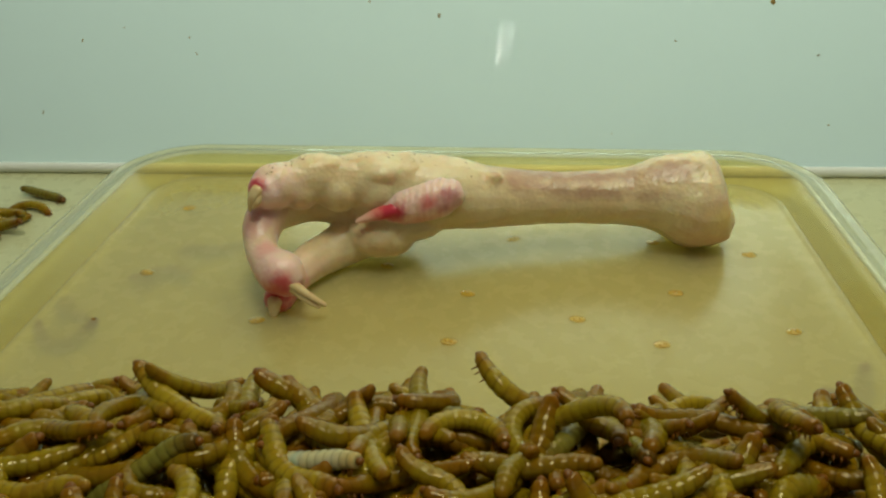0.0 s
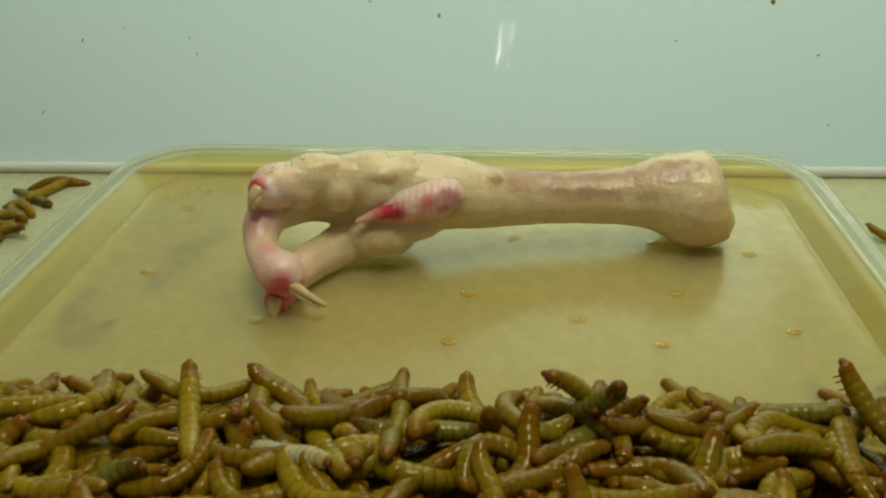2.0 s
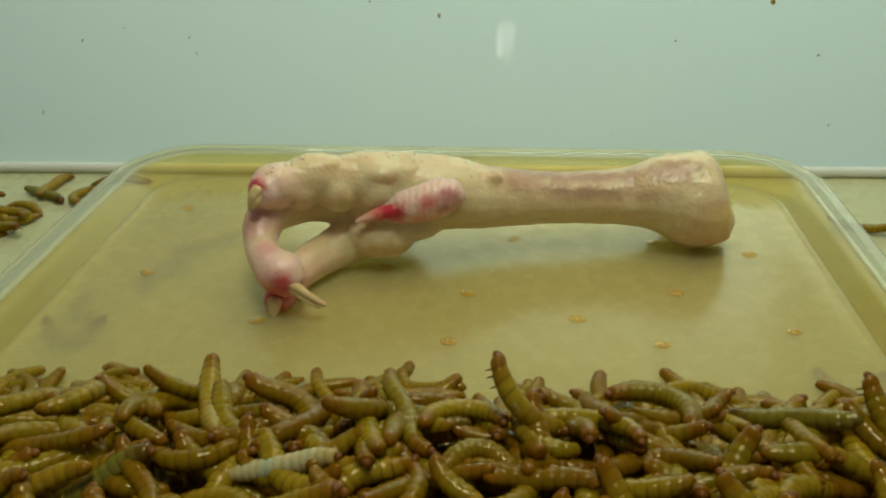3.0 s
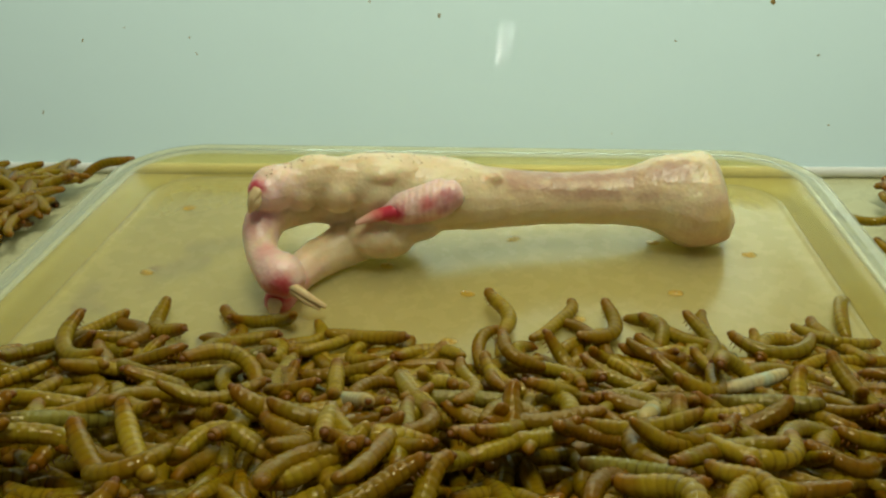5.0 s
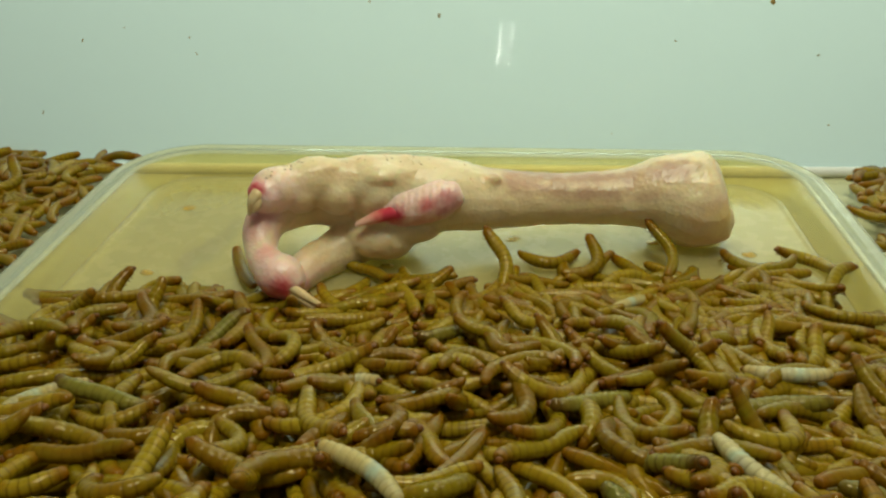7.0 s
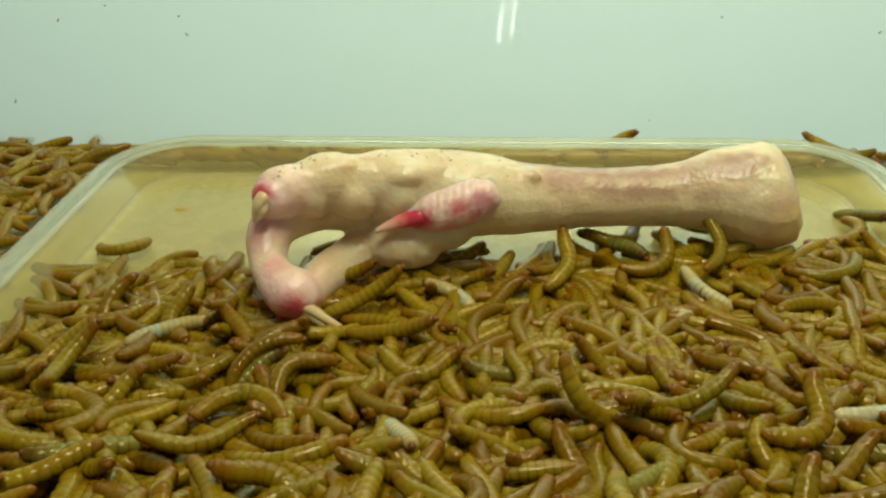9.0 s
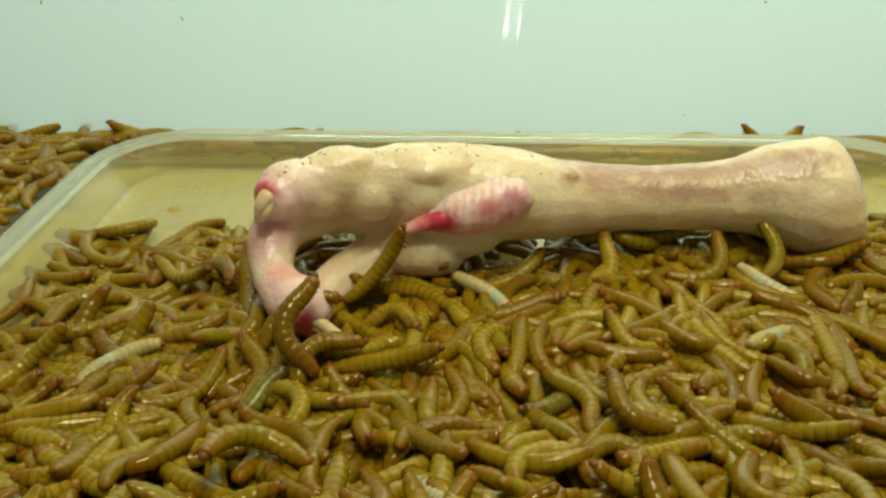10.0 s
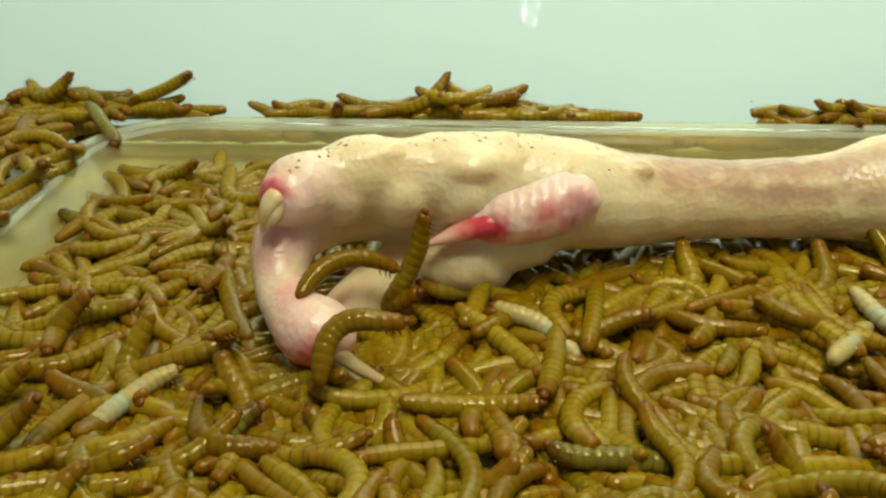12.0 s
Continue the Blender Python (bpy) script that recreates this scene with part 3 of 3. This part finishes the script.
# the heap's height along the tray at four times: a mound at first, which then flows out
MOUND = ((3.2, ((-0.20, 0.029), (-0.088, 0.0285), (-0.081, 0.0255), (-0.073, 0.010), (-0.067, 0.0))),
         (5.0, ((-0.20, 0.029), (-0.100, 0.0280), (-0.070, 0.015), (-0.042, 0.004), (-0.032, 0.0))),
         (7.2, ((-0.20, 0.028), (-0.105, 0.0260), (-0.065, 0.013), (-0.018, 0.003), (-0.008, 0.0))),
         (10.5, ((-0.20, 0.026), (-0.107, 0.0240), (-0.065, 0.0095), (-0.030, 0.0042), (0.020, 0.0040), (0.055, 0.002), (0.068, 0.0))))


def height(y, t):
    """The height of the heap's surface."""
    if t <= MOUND[0][0]:
        return between(MOUND[0][1], y)
    for (a, p), (b_, q) in zip(MOUND, MOUND[1:]):
        if t <= b_:
            u = smooth((t - a) / (b_ - a))
            return (1 - u) * between(p, y) + u * between(q, y)
    return between(MOUND[-1][1], y)


class Crawler:
    """A larva's way: from a start place to an end place between two times, with small wriggles all along.
    layer: how deep it lies under the heap's surface; ground: what it lies on; heap: how far a growing heap lifts it."""

    def __init__(self, rng, start, end, t0, t1, layer=0.0, ground=0.0, rear=0.0, restless=1.0, heap=None, rising=(2.8, 3.2)):
        self.rising = rising
        self.a, self.b, self.t0, self.t1, self.layer, self.ground, self.rear, self.heap = start, end, t0, t1, layer, ground, rear, heap
        self.yaw = rng.uniform(0, 360)
        self.tilt, self.roll = rng.gauss(0, 11), rng.uniform(-28, 28)
        self.ph = [rng.uniform(0, math.tau) for _ in range(6)]
        self.f = [rng.uniform(1.2, 2.6) for _ in range(6)]
        self.amp = restless * rng.uniform(0.0015, 0.0040)
        self.swing = restless * rng.uniform(8, 26)
        self.drift = rng.uniform(-5, 5) * restless

    def at(self, t):
        u = smooth((t - self.t0) / max(self.t1 - self.t0, 0.01))
        x = self.a[0] + (self.b[0] - self.a[0]) * u + self.amp * math.sin(self.f[0] * t + self.ph[0])
        y = self.a[1] + (self.b[1] - self.a[1]) * u + self.amp * math.sin(self.f[1] * t + self.ph[1])
        yaw = self.yaw + self.drift * t + self.swing * math.sin(self.f[2] * t + self.ph[2])
        if self.heap is None:
            rise = height(y, t)
            deep = min(1.0, rise / 0.004)
            z = self.ground + 0.0017 + max(0.0, rise - self.layer)
            slope = math.degrees(math.atan((height(y + 0.006, t) - height(y - 0.006, t)) / 0.012)) * 0.8
        else:
            slope, deep = 0.0, smooth((t - self.rising[0]) / self.rising[1])
            z = self.ground + 0.0017 + self.heap * deep
        tilt = self.tilt * min(1.0, 0.2 + deep) + 2.0 * math.sin(self.f[3] * t + self.ph[3])
        rear = self.rear * max(0.0, math.sin(0.9 * self.f[4] * t + self.ph[4]))
        z += 0.008 * math.sin(radians(abs(rear)))
        tilt -= slope * math.sin(radians(yaw))
        roll = self.roll + slope * math.cos(radians(yaw)) + 9 * math.sin(self.f[5] * t + self.ph[5])
        return pose(x, y, z, roll, tilt - rear, yaw)


swarm = []
NOTE = "glossy ochre mealworm with brown segment bands, crawling"


def add(kind, crawler, note=NOTE, group="mealworms"):
    ob = copy_thing(kind, crawler.at(0.0))
    tagged(ob, note, "mealworm", group)
    swarm.append((ob, crawler))


def clear_of_foot(x, y):
    """Whether a place lies away from the heel and the toe that stand on the tray."""
    return math.hypot(x - 0.052, (y - 0.028) * 1.3) > 0.016 and math.hypot(x + 0.055, y + 0.018) > 0.013


rng = random.Random(5)
# the mound at the near end of the tray
for k in range(160):
    x, y = rng.uniform(-0.084, 0.080), -0.0815 - 0.032 * rng.random() ** 1.1
    far = rng.random() ** 0.8
    add(KINDS[k % 24], Crawler(rng, (x, y), (x * 1.22 + rng.uniform(-0.006, 0.006), -0.104 + 0.072 * far), rng.uniform(2.9, 3.6), rng.uniform(4.6, 7.0), rng.uniform(0.0, 0.0042),
                               rear=rng.choice((0, 0, 0, 0, 22, 34)) if y > -0.092 else 0))
# those that crawl on into the tray
for k in range(122):
    while True:
        x, y = rng.uniform(-0.118, 0.086), -0.060 + 0.122 * (k + rng.random()) / 122
        if clear_of_foot(x, y):
            break
    ahead = rng.choice((-0.004, 0.0, 0.003, 0.008, 0.016))
    came = next(t / 10 for t in range(0, 130) if front(t / 10) + ahead >= y - 0.15 * (x + 0.02) or t >= 118)
    came = max(came, 4.2)
    add(KINDS[rng.randrange(24)], Crawler(rng, (x * 0.80 + rng.uniform(-0.012, 0.012), rng.uniform(-0.150, -0.116)), (x, y), max(2.6, came - 2.4 - 6 * (y + 0.06)), came, rng.uniform(0.0, 0.0035),
                                          rear=rng.choice((0, 0, 0, 0, 25))))
# the first ones that reach the toes and the side of the tray
for x, y, t1 in ((-0.058, -0.024, 4.7), (-0.049, -0.027, 5.0), (-0.064, -0.030, 4.9), (-0.053, -0.034, 4.6), (-0.044, -0.022, 5.6), (-0.066, -0.021, 5.7), (-0.090, -0.030, 5.0), (-0.099, -0.020, 5.6),
                 (-0.083, -0.022, 5.4), (-0.104, -0.031, 4.9), (0.034, -0.020, 5.2), (0.046, -0.023, 5.1), (0.062, -0.026, 5.3), (0.022, -0.027, 4.9)):
    add(KINDS[rng.randrange(24)], Crawler(rng, (x * 0.85, -0.118), (x, y), 2.9, t1, rng.uniform(0.0, 0.002), restless=0.8))
# those that fill the box beside the tray
for k in range(16):
    x, y = rng.uniform(-0.205, -0.142), -0.03 + 0.108 * (k + rng.random()) / 16
    t1 = rng.uniform(0.8, 6.0)
    add(KINDS[rng.randrange(24)], Crawler(rng, (x - 0.10, y - 0.03), (x, min(y, 0.078)), t1 - 2.5, t1, 0, FLOOR_Z, heap=rng.uniform(0.006, 0.0095)),
        "ochre mealworm in the heap beside the tray", "mealworms beside the tray")
for k in range(10):
    x, y = rng.uniform(0.108, 0.165), 0.0 + 0.075 * (k + rng.random()) / 10
    t1 = rng.uniform(2.2, 6.5)
    add(KINDS[rng.randrange(24)], Crawler(rng, (x + 0.09, y - 0.03), (x, min(y, 0.078)), t1 - 2.5, t1, 0, FLOOR_Z, heap=rng.uniform(0.005, 0.008)),
        "ochre mealworm in the heap beside the tray", "mealworms beside the tray")
# those that heap up along the far rim: a mound in the middle, lower ones beside it
for k in range(46):
    x, top = rng.choice(((rng.gauss(-0.046, 0.017), 0.0062), (rng.gauss(-0.046, 0.012), 0.0062), (rng.uniform(0.046, 0.085), 0.0022), (rng.uniform(-0.150, -0.116), 0.0048)))
    t1 = 8.8 + 3.0 * rng.random()
    hump = top * math.exp(-((x + 0.046) / 0.026) ** 2) if top > 0.006 else top
    c = Crawler(rng, (-0.30 if k % 3 else 0.27, 0.084), (x, 0.0835 + rng.uniform(-0.0015, 0.001)), t1 - 3.0, t1, 0, -0.002, rear=rng.choice((0, 0, 0, 24)), restless=0.3, heap=0.0075 + hump * rng.random(), rising=(9.7 + 1.2 * rng.random(), 1.2))
    c.yaw, c.tilt = rng.choice((0, 180)) + rng.uniform(-10, 10), rng.gauss(0, 5)
    add(KINDS[rng.randrange(24)], c, "ochre mealworm lying behind the far rim of the tray", "mealworms on the rim")
# those that spill over the side rim of the tray
for k in range(8):
    y = 0.012 + 0.054 * (k + rng.random()) / 8
    t1 = 11.0 + 1.2 * rng.random()
    add(KINDS[rng.randrange(24)], Crawler(rng, (-0.165, y - 0.006), (rng.uniform(-0.142, -0.124), y), t1 - 1.6, t1, 0, FLOOR_Z, restless=0.6, heap=rng.uniform(0.0135, 0.0155), rising=(t1 - 1.6, 1.0)),
        "ochre mealworm crawling over the rim of the tray", "mealworms on the rim")
# a few that crawl underneath the tray and show through it
for x, y in ((-0.108, -0.020), (-0.113, -0.006), (-0.095, 0.012), (-0.088, 0.030), (0.080, -0.035), (0.062, 0.030)):
    c = Crawler(rng, (x - 0.004, y - 0.004), (x + 0.004, y + 0.006), 0.0, 12.0, 0, FLOOR_Z, heap=0.0003, rising=(-1.0, 0.5))
    c.tilt, c.roll = 0, 0
    add(KINDS[rng.randrange(24)], c, "mealworm crawling underneath the translucent tray", "mealworms under the tray")
# freshly moulted, whitish ones
for x, y, t0, t1, y0 in ((-0.030, -0.060, 3.2, 6, -0.099), (0.03, -0.012, 3.5, 6.5, -0.13), (0.055, -0.050, 3.2, 5, -0.104), (0.038, 0.000, 6, 8.8, -0.13),
                        (-0.085, -0.028, 5, 8.5, -0.13), (-0.02, -0.005, 6, 9, -0.13)):
    add(PALE[int(1000 * abs(x)) % 3], Crawler(rng, (x, y0), (x, y), t0, t1, 0.0), "freshly moulted whitish mealworm among the others", "moulted mealworms")
# a few that climb the foot
climbers = []
for kind, lies, ends in (
        (4, (-0.060, -0.125, 0.029, 0, 0, 20), ((9.6, (-0.058, -0.026, 0.010, 0, -20, 40)), (11.2, (-0.0530, -0.0075, 0.0175, 10, 2, 38)))),
        (2, (-0.046, -0.128, 0.029, 0, 0, 60), ((9.8, (-0.050, -0.032, 0.010, 0, -10, 50)), (11.6, (-0.0500, -0.0225, 0.0150, 20, -24, 36)))),
        (0, (-0.030, -0.126, 0.029, 0, 0, 30), ((8.6, (-0.040, -0.020, 0.008, 0, -20, 20)), (11.0, (-0.0430, 0.0000, 0.0130, 0, -66, 14)))),
        (9, (-0.070, -0.130, 0.029, 0, 0, 80), ((8.4, (-0.060, -0.040, 0.006, 0, 0, 80)), (10.0, (-0.0535, -0.0290, 0.0150, 0, -42, 102)), (11.0, (-0.066, -0.034, 0.007, 0, 0, 150)))),
        (1, (0.004, -0.122, 0.029, 0, 0, 100), ((4.8, (0.000, -0.030, 0.004, 0, 0, 100)), (6.4, (-0.002, 0.0000, 0.0062, 0, -38, 110)), (9.5, (0.004, 0.006, 0.006, 0, -20, 70)))),
        (5, (0.030, -0.125, 0.029, 0, 0, 60), ((5.0, (0.024, -0.024, 0.003, 0, 0, 60)), (6.5, (0.022, 0.0040, 0.0036, 0, -10, 60)), (9.5, (0.026, 0.008, 0.006, 0, -14, 40)))),
        (3, (0.050, -0.124, 0.029, 0, 0, 90), ((5.2, (0.046, -0.020, 0.003, 0, 0, 90)), (6.6, (0.044, 0.0080, 0.0050, 0, -22, 100)), (9.5, (0.040, 0.012, 0.008, 0, -20, 80))))):
    ob = copy_thing(KINDS[kind], pose(*lies))
    tagged(ob, "ochre mealworm climbing against the chicken foot", "mealworm", "mealworms")
    climbers.append((ob, [(0.0, pose(*lies)), (3.0, pose(*lies)), *[(t, pose(*p)) for t, p in ends], (12.0, pose(*ends[-1][1]))]))
for ob in (*KINDS, *PALE):
    for o in (*ob.children, ob):
        bpy.data.objects.remove(o)


def bed(name, box, count, top, thick, seed, note, spread=180, edge=1.0, gaps=()):
    """The lower layers of the heap, which nobody could count: one mesh. top: the height of its surface along y."""
    rng = random.Random(seed)
    verts, along, faces = [], [], []
    for k in range(count):
        rows = larva_rows(rng, rng.uniform(-2.0, 2.0), rng.uniform(-0.5, 0.5), rng.uniform(0.017, 0.0235), rng.uniform(0.00156, 0.00196))[::2]
        v, a, f = larva_geometry(rows, 7)
        x, y, yaw = rng.uniform(box[0], box[1]), box[2] + (box[3] - box[2]) * (1 - (1 - rng.random()) ** edge), rng.uniform(-spread, spread)
        if any(a < x < b_ for a, b_ in gaps):
            continue
        slope = math.degrees(math.atan((top(y + 0.006) - top(y - 0.006)) / 0.012)) * 0.8
        z = max(min(0.0016, top(y)), top(y) - thick * rng.random())
        m = pose(x, y, z, rng.uniform(-20, 20) + slope * math.cos(radians(yaw)), rng.gauss(0, 5) * min(1, spread / 40) - slope * math.sin(radians(yaw)), yaw)
        n = len(verts)
        verts += [tuple(m @ Vector(q)) for q in v]
        along += a
        faces += [tuple(i + n for i in q) for q in f]
    ob = new(name, mesh_from(name, verts, along, faces, LARVA_MASS))
    return tagged(ob, note, "mealworms", kind="stuff")


near_bed = bed("mealworm_heap", (-0.092, 0.088, -0.140, -0.080), 560, lambda y: height(y, 0.0) - 0.0060, 0.008, 1, "dense mound of ochre mealworms at the near end of the tray")
mid_beds = [bed("mealworm_heap", (-0.114, 0.084, -0.112, -0.016), 360, lambda y: height(y, 7.2) - 0.0006, 0.007, seed, "slope of ochre mealworms spreading over the tray") for seed in (2, 12)]
far_beds = [bed("mealworm_heap", (-0.118, 0.083, -0.040, 0.050), 380, lambda y: 0.0036 if y < 0.02 else 0.0024, 0.0022, seed, "thin layer of ochre mealworms under the chicken foot", edge=0.85) for seed in (3, 13)]
foot_bed = bed("mealworm_heap", (-0.034, 0.078, -0.006, 0.020), 190, lambda y: 0.0062 - 0.1 * max(0.0, y - 0.008), 0.004, 23, "ochre mealworms gathered under the shank of the chicken foot")
rim_bed = bed("mealworm_heap", (-0.150, 0.090, 0.0805, 0.0845), 90, lambda y: 0.0048, 0.0030, 6, "ochre mealworms heaped between the tray and the box wall", 9, gaps=((-0.107, -0.088), (-0.004, 0.042)))
rim_low = bed("mealworm_heap", (-0.150, 0.098, 0.0810, 0.0840), 130, lambda y: 0.0010, 0.0050, 16, "ochre mealworms lying between the tray and the box wall", 8, gaps=((-0.082, -0.074), (0.020, 0.030)))
left_bed = bed("mealworm_heap", (-0.215, -0.141, -0.045, 0.082), 360, lambda y: FLOOR_Z + 0.0083, 0.0065, 4, "heap of ochre mealworms in the box beside the tray")
right_bed = bed("mealworm_heap", (0.110, 0.175, -0.010, 0.080), 240, lambda y: FLOOR_Z + 0.0073, 0.0055, 5, "heap of ochre mealworms in the box beside the tray")

# ---- droplets on the tray and specks on the wall ----
for x, y in ((-0.0131, -0.0273), (0.0378, -0.0258), (0.0704, -0.0187), (0.0184, -0.0160), (0.0449, -0.0025), (-0.0098, -0.0054), (-0.0332, 0.0080),
             (0.0691, 0.0192), (-0.0625, -0.0207), (-0.1005, 0.0014), (-0.1033, 0.0424), (0.0022, 0.0257), (0.0431, 0.0251)):
    bm = bmesh.new()
    for k in range(2):
        blob(bm, ((k - 0.5) * 0.0014, rng.uniform(-0.0003, 0.0003), 0.0), rng.uniform(0.0005, 0.0008), (1.0, 0.9, 0.6), 2)
    blob(bm, (0, 0, 0), 0.0018, (1.2, 0.8, 0.06), 2)
    drop = tagged(part("droplet", bm, AMBER), "small amber dried droplet on the tray", "droplet", "droplets")
    drop.matrix_world = pose(x, y, 0.0002, 0, 0, rng.uniform(-20, 20))


def restless(ob, rows, amp, phase, turn):
    """A heap's glide with a slow stir of its own."""
    def at(t):
        x, y, z = [between([(r[0], r[1][k]) for r in rows], t) for k in range(3)]
        slant = between(((4.0, 1.5), (5.6, 4.5), (7.2, 8.5), (9.0, 5.5), (10.4, 2.5), (12.0, 0.0)), t) * turn
        return pose(x + amp * math.sin(1.5 * t + phase), y + amp * math.sin(1.9 * t + 2 * phase), z, 0, 0, slant + 0.6 * math.sin(1.1 * t + phase))
    walk(ob, [(t, at(t)) for t in TIMES])


def motions():
    for ob, crawler in swarm:
        walk(ob, [(t, crawler.at(t)) for t in TIMES])
    for ob, rows in climbers:
        walk(ob, rows)
    base = Matrix.Translation(PIVOT)
    walk(foot, [(0.0, base), (3.2, base), (7.0, base @ pose(0, 0, 0, 0, -0.55, 0)), (12.0, base @ pose(0, 0, 0, 0, -0.55, 0))])
    walk(near_bed, [(0.0, pose(0, 0, 0)), (3.0, pose(0.001, 0.001, 0)), (5.0, pose(0, -0.010, -0.003)), (8.0, pose(-0.001, -0.018, -0.006)), (12.0, pose(0, -0.022, -0.008))])
    for k, ob in enumerate(mid_beds):
        restless(ob, [(0.0, (0, -0.075, -0.004)), (3.1, (0, -0.072, -0.004)), (4.9, (0, -0.022 - 0.004 * k, -0.001)), (7.2, (0.002, 0, 0)), (12.0, (0.003, 0.004 - 0.004 * k, 0))], 0.0011, 2.0 * k, 0.4)
    for k, ob in enumerate(far_beds):
        restless(ob, [(0.0, (0, -0.10, -0.001)), (4.2, (0, -0.092, -0.001)), (5.6, (0, -0.074, 0)), (7.2, (0, -0.050 + 0.005 * k, 0)), (9.0, (0, -0.034 + 0.004 * k, 0)), (10.4, (0, -0.016 + 0.004 * k, 0)), (12.0, (0.001, 0.012 - 0.003 * k, 0))], 0.0012, 1.0 + 2.5 * k, 1.0)
    restless(foot_bed, [(0.0, (0, -0.118, -0.001)), (4.2, (0, -0.112, -0.001)), (5.6, (0, -0.092, 0)), (7.2, (0, -0.066, 0)), (9.0, (0, -0.030, 0)), (10.4, (0, -0.010, 0)), (12.0, (0.001, 0.002, 0.0005))], 0.0010, 3.0, 1.0)
    walk(left_bed, [(0.0, pose(-0.055, -0.035, -0.001)), (2.6, pose(-0.040, -0.030, -0.001)), (5.0, pose(-0.012, -0.014, 0)), (6.6, pose(-0.004, -0.006, 0)), (9.0, pose(0, 0, 0.001)), (12.0, pose(0.003, 0.002, 0.0075))])
    walk(right_bed, [(0.0, pose(0.070, -0.03, 0)), (3.0, pose(0.050, -0.03, 0)), (5.0, pose(0.012, -0.010, 0)), (7.0, pose(0.005, -0.004, 0)), (12.0, pose(0, 0, 0))])
    walk(rim_low, [(0.0, pose(-0.31, 0, -0.0025)), (7.0, pose(-0.31, 0, -0.0025)), (8.8, pose(-0.02, 0, -0.0015)), (10.2, pose(0, 0, 0)), (12.0, pose(0.001, 0, 0.0005))])
    walk(rim_bed, [(0.0, pose(-0.31, 0, -0.0045)), (7.0, pose(-0.31, 0, -0.0045)), (8.8, pose(-0.02, 0, -0.005)), (10.2, pose(0, 0, 0.001)), (12.0, pose(0.002, 0, 0.0045))])


motions()
